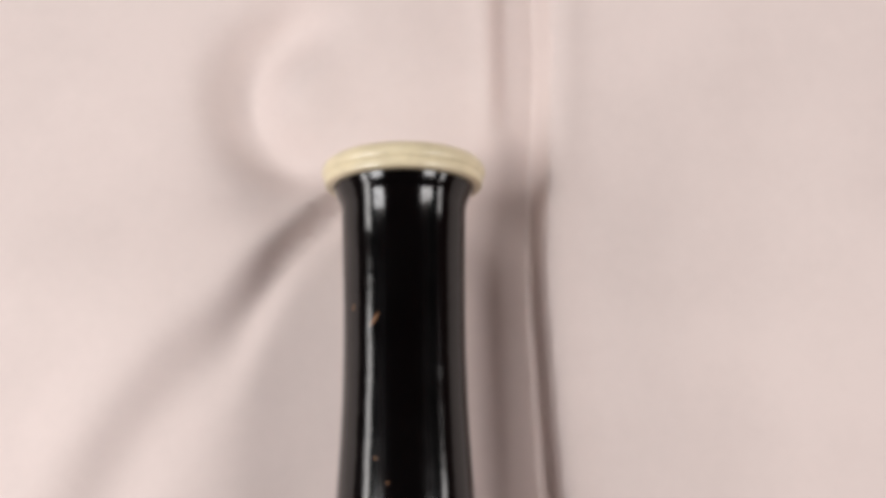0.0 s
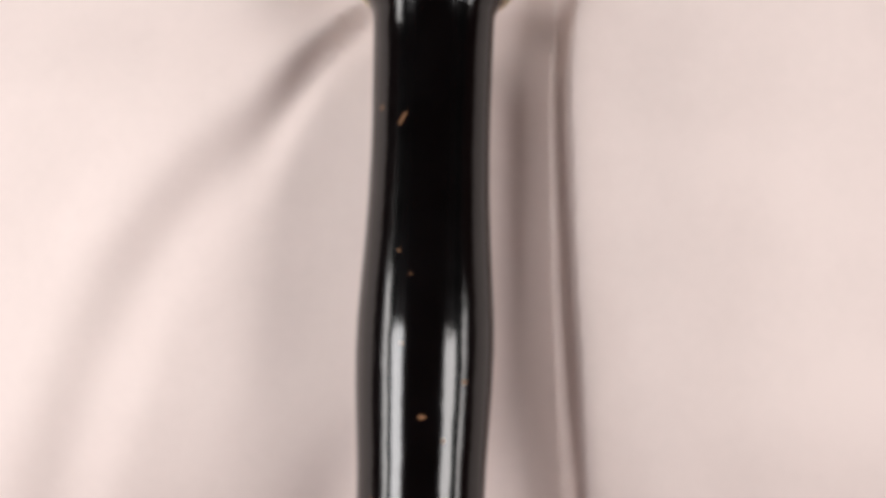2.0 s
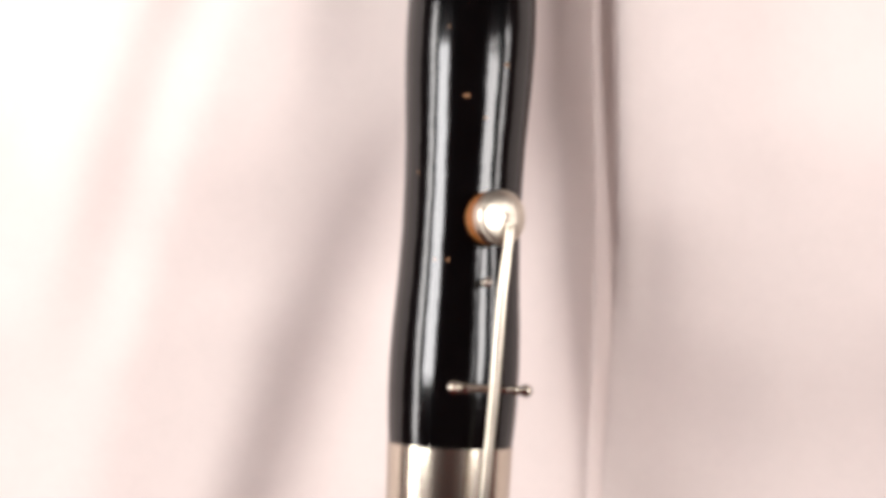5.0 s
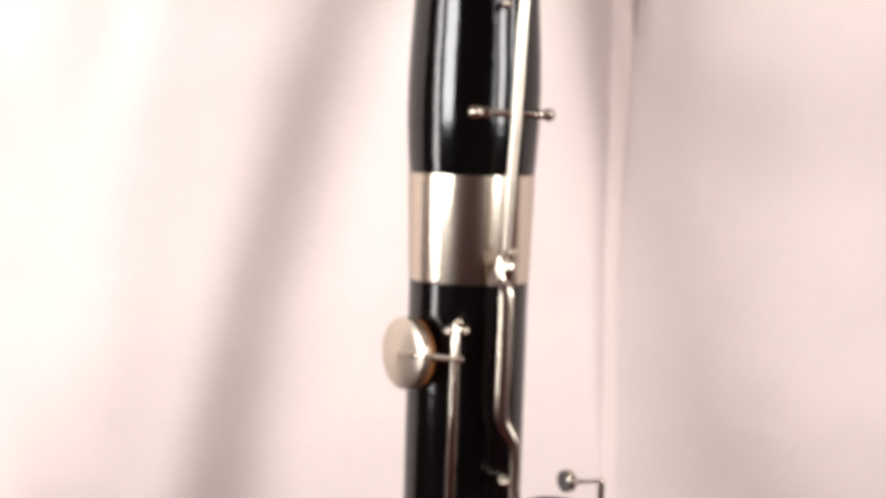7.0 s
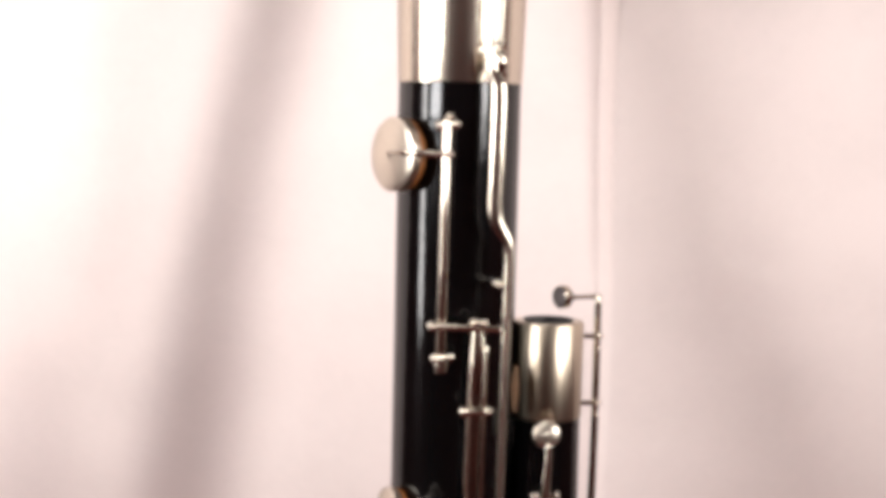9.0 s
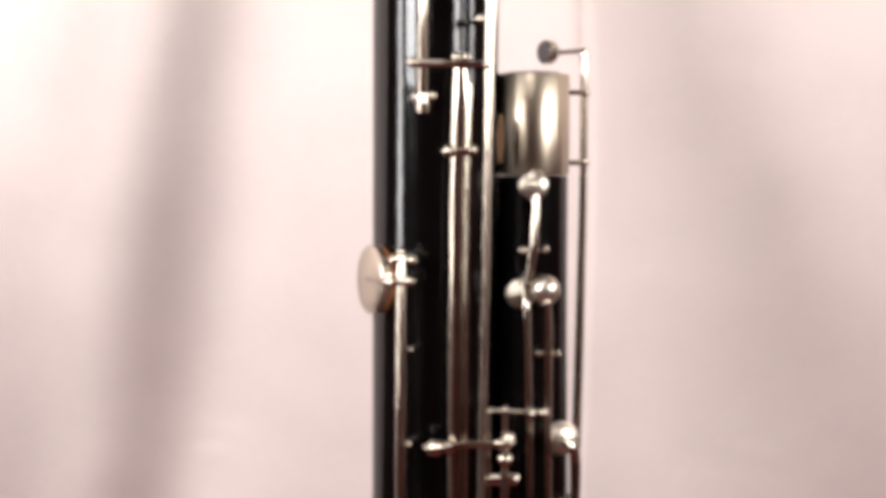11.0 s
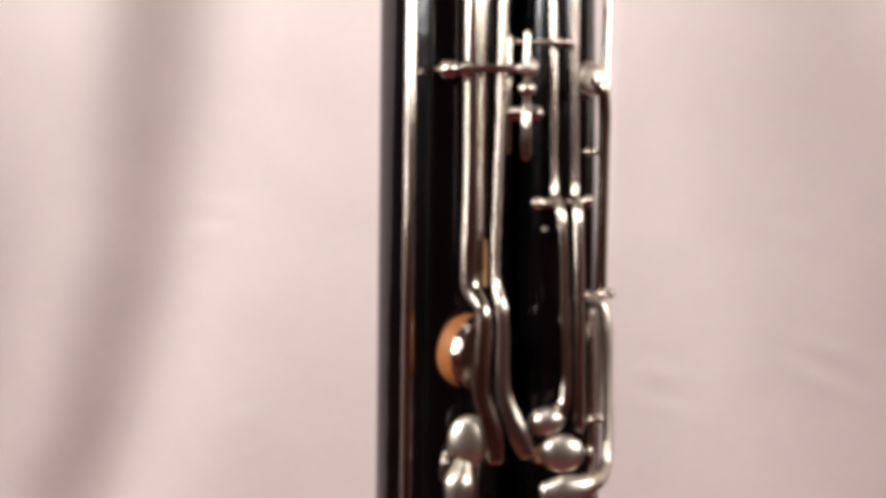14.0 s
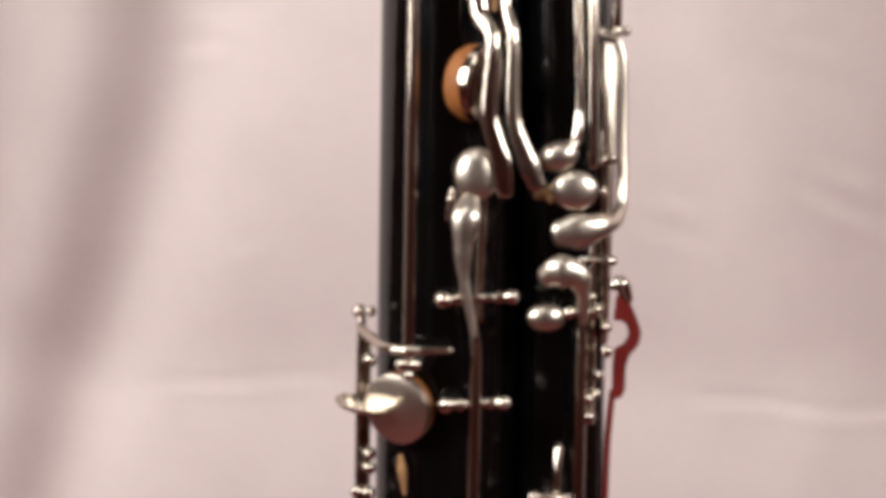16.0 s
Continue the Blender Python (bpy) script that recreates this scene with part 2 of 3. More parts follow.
SHEET_FRONT = [(0.45, -0.005), (0.36, 0.012), (0.32, 0.018), (0.29, 0.020), (0.27, 0.020), (0.20, 0.021), (0.12, 0.028), (0.05, 0.052), (0.0, 0.077), (-0.06, 0.094), (-0.10, 0.105), (-0.15, 0.125), (-0.20, 0.147), (-0.30, 0.20), (-0.42, 0.268), (-1.07, 0.50)]
CREASES = [(-0.1066, -0.2747, 0.1, 0.012), (0.1458, -0.2702, -0.25, 0.014), (0.1503, -0.231, -0.1, 0.008), (0.1005, -0.3538, -0.3, 0.012), (-0.0973, -0.2626, -0.1, 0.009), (-0.0957, -0.3607, 0.3, 0.008), (0.0991, -0.3362, -0.2, 0.01), (0.1361, -0.2584, -0.2, 0.008), (0.1712, -0.3394, -0.42, 0.02), (0.1732, -0.3237, -0.3, 0.01), (0.1199, -0.1026, -0.3, 0.012)]


def eased(knots, v):
    return sum(line_at(knots, v + o) for o in (-0.014, -0.007, 0, 0.007, 0.014)) / 5


def flank(d, slope, s):
    """A fold whose flank turns away from the light where d is 0."""
    return slope * d * math.exp(-((d / s) ** 2))


def cloth_depth(x, z):
    p = eased(PLEAT, z)
    front = smooth_step(-0.0032, 0.0032, x - p)
    y = eased(SHEET_BACK, z) * (1 - front) + eased(SHEET_FRONT, z) * front
    y -= 0.014 * smooth_step(0.035, 0.0, x) * smooth_step(-0.22, -0.09, x) * smooth_step(0.05, 0.13, z) * smooth_step(0.285, 0.22, z)
    d = x - eased(FOLD_LONG, z)
    upper = smooth_step(0.150, 0.03, z) * smooth_step(-0.20, -0.08, z)
    y += upper * (flank(d, 0.30, 0.026) + flank(d + 0.045, 0.10, 0.020))
    y += smooth_step(-0.06, -0.20, z) * (flank(d, 0.50, 0.034) + flank(d + 0.06, 0.26, 0.055))
    d = x - eased(FOLD_HIGH, z)
    near = smooth_step(-0.075, -0.035, x)
    y += smooth_step(0.285, 0.262, z) * smooth_step(-0.02, 0.14, z) * flank(d, 0.36 + 0.80 * near, 0.021 - 0.012 * near)
    y += smooth_step(0.22, 0.10, z) * smooth_step(-0.10, 0.05, z) * flank(d - 0.033, 0.15, 0.016)
    y -= 0.0020 * math.exp(-(((x - p - 0.007) / 0.007) ** 2)) * (0.35 * smooth_step(-0.36, -0.05, z) + 0.65 * smooth_step(-0.02, 0.08, z))
    # the pinched swag over the bell
    e = math.hypot((x + 0.030) / 1.1, z - 0.310)
    y += 0.0115 * smooth_step(0.264, 0.284, z) * smooth_step(-0.015, -0.05, x) * (math.exp(-(((e - 0.027) / 0.012) ** 2)) - 0.15 * math.exp(-((e / 0.020) ** 2)))
    y -= 0.0016 * smooth_step(0.285, 0.31, z) * math.exp(-(((x - 0.030) / 0.004) ** 2))
    y += 0.0014 * smooth_step(0.285, 0.31, z) * math.exp(-(((x - 0.037) / 0.005) ** 2))
    y += flank(x - 0.092 - 0.1 * (z - 0.05), 0.10, 0.02) * smooth_step(-0.25, 0.0, z)
    y += 0.004 * noise.noise((x * 9, 1.7, z * 4)) + 0.0007 * noise.noise((x * 30, 5.1, z * 16))
    # pressed creases low on the sheet
    across = z + 0.428 + 0.0028 * math.sin(x * 36 + 1.0) + 0.0010 * math.sin(x * 110) + 0.036 * max(x, 0)
    y += 0.0005 * math.exp(-((across / 0.0026) ** 2)) * (smooth_step(-0.165, -0.13, x) * smooth_step(-0.045, -0.065, x) + smooth_step(0.095, 0.13, x) * 1.3)
    y -= 0.0004 * math.exp(-(((across + 0.005) / 0.0033) ** 2)) * (smooth_step(-0.15, -0.12, x) * smooth_step(-0.05, -0.08, x) + smooth_step(0.11, 0.14, x))
    for cx, cz, tilt, size in CREASES:
        a, b = x - cx, z - cz - tilt * (x - cx)
        y += 0.0005 * math.exp(-((a / size) ** 2)) * (math.exp(-((b / 0.0026) ** 2)) - 0.8 * math.exp(-(((b + 0.005) / 0.0035) ** 2)))
    return y


def cloth():
    bm = bmesh.new()
    xs = [-0.75 + 0.02 * i for i in range(25)] + [-0.25 + 0.0025 * i for i in range(114)] + [0.035 + 0.001 * i for i in range(45)] + [0.08 + 0.0025 * i for i in range(77)] + [0.29 + 0.02 * i for i in range(25)]
    zs = [0.80 - 0.03 * i for i in range(12)] + [0.44 - 0.004 * i for i in range(241)] + [-0.55 - 0.03 * i for i in range(18)]
    grid = [[bm.verts.new((x, cloth_depth(x, z), z)) for x in xs] for z in zs]
    for a, b in zip(grid, grid[1:]):
        for i in range(len(xs) - 1):
            bm.faces.new((a[i], b[i], b[i + 1], a[i + 1]))
    ob = part("hanging_cloth", bm, CLOTH, None)
    thick = ob.modifiers.new("thickness", "SOLIDIFY")
    thick.thickness, thick.offset = 0.0012, 1
    return tagged(ob, "pale pinkish white cotton sheet hung in soft folds", "cloth")


cloth()

# ---- bassoon ----
bassoon = tagged(new("bassoon"), "black lacquered bassoon with nickel keys and an ivory bell ring", "bassoon")
bassoon.location = (0, 0, 0)

BELL = [(0.0232, 0.2620), (0.0232, 0.2605), (0.0216, 0.2575), (0.0206, 0.2540), (0.0203, 0.2400), (0.0200, 0.2200), (0.0200, 0.2050), (0.0203, 0.1900),
        (0.0209, 0.1770), (0.0218, 0.1630), (0.0225, 0.1500), (0.0227, 0.1400), (0.0224, 0.1290), (0.0217, 0.1160), (0.0209, 0.1030), (0.0205, 0.0880),
        (0.0205, 0.0720), (0.0211, 0.0560), (0.0221, 0.0400), (0.0225, 0.0280), (0.0224, 0.0160), (0.0218, 0.0050), (0.0213, -0.0005)]
bore = [(0.0150, -0.0005), (0.0150, 0.2620), (0.0232, 0.2620)]
part("bell", lathe(bmesh.new(), BELL + bore, 96), BLACK, bassoon, "glossy black lacquered bell with a bulge")
ring = [(0.0232, 0.2600), (0.0248, 0.2598), (0.0262, 0.2606), (0.0266, 0.2622), (0.0264, 0.2634), (0.0272, 0.2646), (0.0274, 0.2664), (0.0268, 0.2684), (0.0252, 0.2700), (0.0225, 0.2708), (0.0190, 0.2704), (0.0160, 0.2690), (0.0150, 0.2600)]
part("bell_ring", lathe(bmesh.new(), [(r, 0.2611 + (h - 0.2598) * 0.86) for r, h in ring], 96), IVORY, bassoon, "cream ivory bell ring")
band = [(0.0150, 0.0), (0.0211, 0.0), (0.0216, -0.0004), (0.0216, -0.0012), (0.0207, -0.0356), (0.0206, -0.0364), (0.0150, -0.0364)]
part("bell_band", lathe(bmesh.new(), band, 96), BAND, bassoon, "worn nickel ferrule")
part("bass_joint", lathe(bmesh.new(), [(0.0150, -0.0366), (0.0204, -0.0366), (0.0202, -0.20), (0.0202, -0.64), (0.0150, -0.64)], 96), BLACK, bassoon, "glossy black long joint")
WING = Matrix.Translation((0.0318, 0.002, 0))
part("tenor_joint", lathe(bmesh.new(), [(0.0095, -0.1478), (0.0115, -0.1478), (0.0117, -0.20), (0.0128, -0.26), (0.0135, -0.34), (0.0137, -0.64), (0.0095, -0.64)], 64, WING), BLACK, bassoon, "black lacquered wing joint")
part("tenor_cap", lathe(bmesh.new(), [(0.0085, -0.1476), (0.0085, -0.1150), (0.0116, -0.1150), (0.0119, -0.1154), (0.0119, -0.1470), (0.0117, -0.1476), (0.0085, -0.1476)], 64, WING), CAP, bassoon, "nickel ferrule with an open socket")
part("socket_lining", lathe(bmesh.new(), [(0.0084, -0.1300), (0.0084, -0.1144), (0.0074, -0.1144), (0.0074, -0.1300), (0, -0.1300)], 48, WING), DARK, bassoon, "dark lined socket")


def boot():
    bm = bmesh.new()
    rings = []
    for h, g in ((-0.640, 0.0), (-0.641, 0.003), (-1.050, 0.004), (-1.066, 0.006), (-1.070, 0.004)):
        rings.append([bm.verts.new((0.016 + (0.040 + g) * math.cos(a), 0.001 + (0.0235 + g) * math.sin(a), h)) for a in (2 * math.pi * k / 64 for k in range(64))])
    for a, b in zip(rings, rings[1:]):
        for k in range(64):
            bm.faces.new((a[k], a[(k + 1) % 64], b[(k + 1) % 64], b[k]))
    bm.faces.new(rings[0])
    bm.faces.new(rings[-1])
    return part("boot_joint", bm, BLACK, bassoon, "black lacquered boot joint on the floor")


boot()

# ---- keys on the bell and the upper long joint ----
k = part("bell_key", sweep(bmesh.new(), [(0.0165, -0.0290, 0.0730), (0.0150, -0.0300, 0.0520), (0.0140, -0.0290, 0.0210), (0.0128, -0.0280, -0.0050), (0.0120, -0.0270, -0.0240)], [0.0026, 0.0030, 0.0030, 0.0028, 0.0024], 0.0016), SATIN, bassoon, "long flat nickel lever of the bell key")
cup((0.0136, -0.0262, 0.0765), (0.54, -0.84, 0), 0.0092, k, pad=0.0074)
axle("hinge_pin", (0.0008, -0.0262, 0.0202), (0.0245, -0.0205, 0.0200), k, r=0.0012, ends=0.0024)
post("guide_post", (0.0100, -0.0240, 0.0550), k, 0.0017, (0.0080, -0.0195, 0.0550))
bm = ball(bmesh.new(), (0.0128, -0.0262, -0.0300), 0.0030, (0.75, 0.6, 1.35))
ball(bm, (0.0140, -0.0275, -0.0245), 0.0014)
part("lever_foot", bm, SILVER, k, "teardrop lever foot")

k = part("long_lever", sweep(bmesh.new(), [(0.0100, -0.0270, -0.0260), (0.0105, -0.0272, -0.0330), (0.0125, -0.0275, -0.0380), (0.0125, -0.0280, -0.0600), (0.0125, -0.0280, -0.0790), (0.0168, -0.0270, -0.0880), (0.0168, -0.0270, -0.1050), (0.0160, -0.0285, -0.1600), (0.0150, -0.0295, -0.2400), (0.0140, -0.0310, -0.2880), (0.0160, -0.0330, -0.2970), (0.0166, -0.0330, -0.3190), (0.0208, -0.0330, -0.3310), (0.0232, -0.0325, -0.3365)],
                            [0.0018, 0.0032, 0.0048, 0.0048, 0.0044, 0.0036, 0.0030, 0.0027, 0.0027, 0.0028, 0.0034, 0.0040, 0.0056, 0.0046], [0.0018, 0.0020, 0.0020, 0.0020, 0.0020, 0.0024, 0.0027, 0.0027, 0.0027, 0.0027, 0.0024, 0.0020, 0.0022, 0.0018]), WORN, bassoon, "very long nickel lever ending in a thumb spatula")
post("guide_post", (0.0140, -0.0270, -0.1000), k, 0.0017, (0.0120, -0.0185, -0.1000))

k = tube("upper_pad_key", [(-0.0035, -0.0285, -0.0490), (-0.0038, -0.0285, -0.1250)], 0.0030, bassoon, label="nickel hinge tube of the upper pad key")
cup((-0.0208, -0.0180, -0.0600), (-0.79, -0.61, 0.02), 0.0120, k, deep=0.0026, dome=0.0018, pad=0.0034)
tube("cup_arm", [(-0.0222, -0.0195, -0.0595), (-0.0150, -0.0270, -0.0592), (-0.0020, -0.0292, -0.0595)], [0.0014, 0.0022, 0.0024], k)
bm = ball(bmesh.new(), (-0.0055, -0.0290, -0.0505), 0.0017)
ball(bm, (-0.0008, -0.0290, -0.0500), 0.0017), ball(bm, (-0.0025, -0.0290, -0.0475), 0.0013)
sweep(bm, [(-0.003, -0.028, -0.0500), (-0.003, -0.0190, -0.0500)], 0.0024)
part("hinge_post", bm, SILVER, k)
bm = ball(bmesh.new(), (-0.0056, -0.0292, -0.1240), 0.0016)
ball(bm, (-0.0008, -0.0290, -0.1235), 0.0015), lathe(bm, [(0, -0.0040), (0.0018, -0.0035), (0.0021, 0.0), (0.0018, 0.0020), (0, 0.0022)], 20, Matrix.Translation((-0.0037, -0.0287, -0.1250)))
sweep(bm, [(-0.0037, -0.0285, -0.1245), (-0.0037, -0.0190, -0.1245)], 0.0026)
part("hinge_post", bm, SILVER, k)
bm = sweep(bmesh.new(), [(-0.0070, -0.0305, -0.1135), (0.0145, -0.0305, -0.1140)], [0.0026, 0.0022])
ball(bm, (-0.0066, -0.0305, -0.1135), 0.0018), ball(bm, (0.0065, -0.0310, -0.1120), 0.0016), ball(bm, (0.0095, -0.0310, -0.1120), 0.0014)
part("cross_lever", bm, SILVER, k)

k = part("thumb_lever", sweep(bmesh.new(), [(0.0078, -0.0290, -0.1140), (0.0080, -0.0295, -0.1250), (0.0072, -0.0295, -0.1600), (0.0072, -0.0298, -0.2200), (0.0075, -0.0300, -0.2600), (0.0072, -0.0305, -0.2900), (0.0108, -0.0330, -0.2980), (0.0103, -0.0335, -0.3180), (0.0140, -0.0335, -0.3310), (0.0146, -0.0330, -0.3385)],
                           [0.0038, 0.0054, 0.0050, 0.0048, 0.0050, 0.0050, 0.0040, 0.0046, 0.0052, 0.0042], [0.002, 0.0024, 0.0026, 0.0028, 0.0028, 0.0028, 0.0026, 0.0022, 0.0022, 0.0018]), SILVER, bassoon, "broad nickel hinge tube ending in a curved spatula")
bm = sweep(bmesh.new(), [(0.0035, -0.0318, -0.1402), (0.0110, -0.0318, -0.1402)], 0.0022)
ball(bm, (0.0042, -0.0320, -0.1402), 0.0019), ball(bm, (0.0116, -0.0315, -0.1400), 0.0016)
part("pivot_screw", bm, SILVER, k)
tube("side_rod", [(0.0105, -0.0300, -0.1200), (0.0100, -0.0312, -0.1700), (0.0100, -0.0312, -0.2860)], 0.0016, k)
cup((0.0100, -0.0262, -0.3095), (0.82, -0.56, -0.12), 0.0106, k, deep=0.0022, dome=0.0012, pad=0.0066, mat=SILVER)
tube("cork_strip", [(0.0110, -0.0304, -0.2780), (0.0112, -0.0308, -0.2900)], 0.0012, k, CORK)

k = tube("lower_pad_key", [(-0.0100, -0.0295, -0.1720), (-0.0100, -0.0295, -0.3860)], 0.0033, bassoon, label="long nickel hinge tube of the lower pad key")
cup((-0.0200, -0.0145, -0.1808), (-0.90, -0.43, 0.02), 0.0108, k, deep=0.0022, dome=0.0018, pad=0.0024)
tube("cup_arm", [(-0.0212, -0.0160, -0.1803), (-0.0150, -0.0290, -0.1802), (-0.0072, -0.0305, -0.1805)], [0.0014, 0.0022, 0.0026], k)
bm = ball(bmesh.new(), (-0.0120, -0.0300, -0.1735), 0.0019)
ball(bm, (-0.0066, -0.0300, -0.1735), 0.0017), ball(bm, (-0.0100, -0.0305, -0.1710), 0.0013), ball(bm, (-0.0075, -0.0305, -0.1800), 0.0018)
sweep(bm, [(-0.0100, -0.0290, -0.1735), (-0.0100, -0.0170, -0.1735)], 0.0026)
part("hinge_post", bm, SILVER, k)
post("guide_post", (-0.0072, -0.0268, -0.2015), k, 0.0009, (-0.0072, -0.0180, -0.2015))
post("guide_post", (-0.0075, -0.0270, -0.2310), k, 0.0010, (-0.0075, -0.0180, -0.2310))
bm = ball(bmesh.new(), (-0.0118, -0.0305, -0.3840), 0.0017)
ball(bm, (-0.0083, -0.0305, -0.3840), 0.0017), ball(bm, (-0.0100, -0.0295, -0.3870), 0.0018)
sweep(bm, [(-0.0100, -0.0290, -0.3845), (-0.0100, -0.0170, -0.3845)], 0.0026)
part("hinge_post", bm, SILVER, k)

# ---- octave key on the wing joint ----
k = tube("whisper_key", [(0.0487, 0.006, -0.1072), (0.0488, 0.006, -0.1520), (0.0478, 0.003, -0.2000), (0.0462, -0.003, -0.2560), (0.0455, -0.005, -0.3000), (0.0430, -0.014, -0.3780)], [0.0024, 0.0026, 0.0030, 0.0030, 0.0030, 0.0028], bassoon, label="slim nickel rod of the whisper key", steps=4)
tube("pad_arm", [(0.0375, 0.006, -0.1074), (0.0420, 0.006, -0.1074), (0.0487, 0.006, -0.1068)], [0.0030, 0.0014, 0.0018], k)
m = facing((0.0364, 0.006, -0.1074), (-0.82, -0.57, 0))
part("key_cup", lathe(bmesh.new(), [(0, -0.0030), (0.0024, -0.0028), (0.0039, -0.0016), (0.0039, 0.0010), (0.0035, 0.0013), (0.0034, 0.0002), (0, 0.0002)], 32, m), SILVER, k, "small open key cup")
part("pad", lathe(bmesh.new(), [(0.0033, 0.0003), (0.0030, 0.0012), (0, 0.0013)], 32, m), material("grey_pad", (0.20, 0.17, 0.17), 0.7), k, "small grey pad")
for h in (-0.1205, -0.1435):
    bm = sweep(bmesh.new(), [(0.0430, 0.005, h), (0.0500, 0.006, h)], 0.0018)
    ball(bm, (0.0488, 0.006, h), 0.0018), ball(bm, (0.0488, 0.006, h - 0.0045), 0.0014)
    part("hinge_post", bm, SILVER, k)

k = part("wing_trill_key", sweep(bmesh.new(), [(0.0320, -0.0165, -0.1540), (0.0315, -0.0175, -0.1640), (0.0310, -0.0180, -0.1720), (0.0292, -0.0175, -0.1820)], [0.0022, 0.0026, 0.0026, 0.0024], 0.0016), SILVER, bassoon, "short nickel lever on the wing joint")
cup((0.0312, -0.0142, -0.1505), (-0.05, -1, 0.1), 0.0046, k, deep=0.0016, dome=0.0016, pad=0.0016)
axle("hinge_pin", (0.0278, -0.0145, -0.1712), (0.0350, -0.0140, -0.1710), k, 0.0007, 0.0015)

bm = sweep(bmesh.new(), [(0.0275, -0.0155, -0.1820), (0.0290, -0.0180, -0.1890), (0.0300, -0.0190, -0.2260), (0.0308, -0.0205, -0.2640), (0.0325, -0.0240, -0.2700), (0.0338, -0.0250, -0.2950), (0.0344, -0.0255, -0.3150), (0.0338, -0.0260, -0.3230), (0.0316, -0.0265, -0.3268)], [0.0022, 0.0026, 0.0026, 0.0026, 0.0030, 0.0028, 0.0032, 0.0040, 0.0050])
k = part("wing_rod", bm, SILVER, bassoon, "nickel rod with a curled teardrop end")
m = Matrix.Translation((0.0290, -0.0268, -0.3282)) @ pose(0, 0, 0, 0, -16, 0) @ Matrix.Diagonal((0.0054, 0.0030, 0.0041, 1))
bm = bmesh.new()
bmesh.ops.create_uvsphere(bm, u_segments=24, v_segments=16, radius=1, matrix=m)
part("spatula", bm, SATIN, k, "worn teardrop spatula")
cup((0.0272, -0.0150, -0.1850), (-0.35, -0.94, 0.0), 0.0046, k, deep=0.0018, dome=0.0014, pad=0.0018)
k2 = tube("wing_rod", [(0.0355, -0.0200, -0.1870), (0.0358, -0.0195, -0.1960), (0.0360, -0.0195, -0.2260), (0.0365, -0.0205, -0.2640), (0.0372, -0.0235, -0.2700), (0.0378, -0.0250, -0.2950), (0.0382, -0.0250, -0.3300)], [0.0024, 0.0028, 0.0026, 0.0026, 0.0030, 0.0030, 0.0034], bassoon, label="nickel rod with a broad spatula end")
bm = ball(bmesh.new(), (0.0350, -0.0175, -0.1835), 0.0047, (1, 0.75, 1))
part("key_cup", bm, SATIN, k2, "rounded nickel key cup")
bm = ball(bmesh.new(), (0.0333, -0.0270, -0.3372), 0.0062, (1.02, 0.36, 0.86))
part("spatula", bm, SATIN, k2, "oval nickel thumb spatula")
axle("hinge_pin", (0.0328, -0.0160, -0.2040), (0.0392, -0.0150, -0.2040), k2, 0.0007, 0.0013)
axle("hinge_pin", (0.0258, -0.0205, -0.2672), (0.0402, -0.0190, -0.2665), k2, 0.0012, 0.0023)
bm = sweep(bmesh.new(), [(0.0170, -0.0200, -0.2215), (0.0350, -0.0215, -0.2218)], 0.0017)
ball(bm, (0.0310, -0.0218, -0.2218), 0.0017), ball(bm, (0.0345, -0.0218, -0.2218), 0.0017), ball(bm, (0.0175, -0.0205, -0.2212), 0.0013)
part("cross_bar", bm, SILVER, k)
post("screw_head", (0.0283, -0.0165, -0.2745), k, 0.0009)

tube("joint_strip", [(0.0208, -0.0125, -0.1290), (0.0205, -0.0130, -0.1350), (0.0206, -0.0128, -0.1430)], [0.0016, 0.0030, 0.0018], bassoon, DARK_BROWN, label="dark brown strip between the joints")

# ---- coupling between the joints ----
k = tube("cross_pin", [(0.0, -0.0325, -0.2305), (0.0240, -0.0290, -0.2300)], 0.0023, bassoon, label="nickel cross pin with turned ends and coupling block")
bm = ball(bmesh.new(), (0.0008, -0.0325, -0.2308), 0.0030, (1.0, 0.95, 0.95))
lathe(bm, [(0, 0.0), (0.0021, 0.0), (0.0023, 0.0005), (0.0023, 0.0026), (0.0018, 0.0030), (0, 0.0030)], 20, facing((0.0034, -0.0323, -0.2307), (1, 0.1, 0.02))), ball(bm, (-0.0022, -0.0325, -0.2308), 0.0009)
sweep(bm, [(0.0015, -0.032, -0.2308), (0.0012, -0.019, -0.2308)], 0.0028)
part("pin_head", bm, SILVER, k)
bm = ball(bmesh.new(), (0.0205, -0.0300, -0.2300), 0.0018)
ball(bm, (0.0235, -0.0270, -0.2295), 0.0024, (0.8, 0.8, 1.2)), ball(bm, (0.0222, -0.0270, -0.2355), 0.0026, (1, 0.8, 0.9))
sweep(bm, [(0.0222, -0.0255, -0.2200), (0.0222, -0.0260, -0.2300), (0.0222, -0.0260, -0.2420)], 0.0022)
sweep(bm, [(0.0222, -0.0255, -0.2400), (0.0222, -0.0258, -0.2540)], [0.0030, 0.0034])
sweep(bm, [(0.0165, -0.0250, -0.2425), (0.0250, -0.0255, -0.2420)], 0.0042, 0.0028)
part("coupling_block", bm, SILVER, k)
tube("side_bar", [(0.0172, -0.0240, -0.2210), (0.0172, -0.0245, -0.2530)], 0.0018, k)

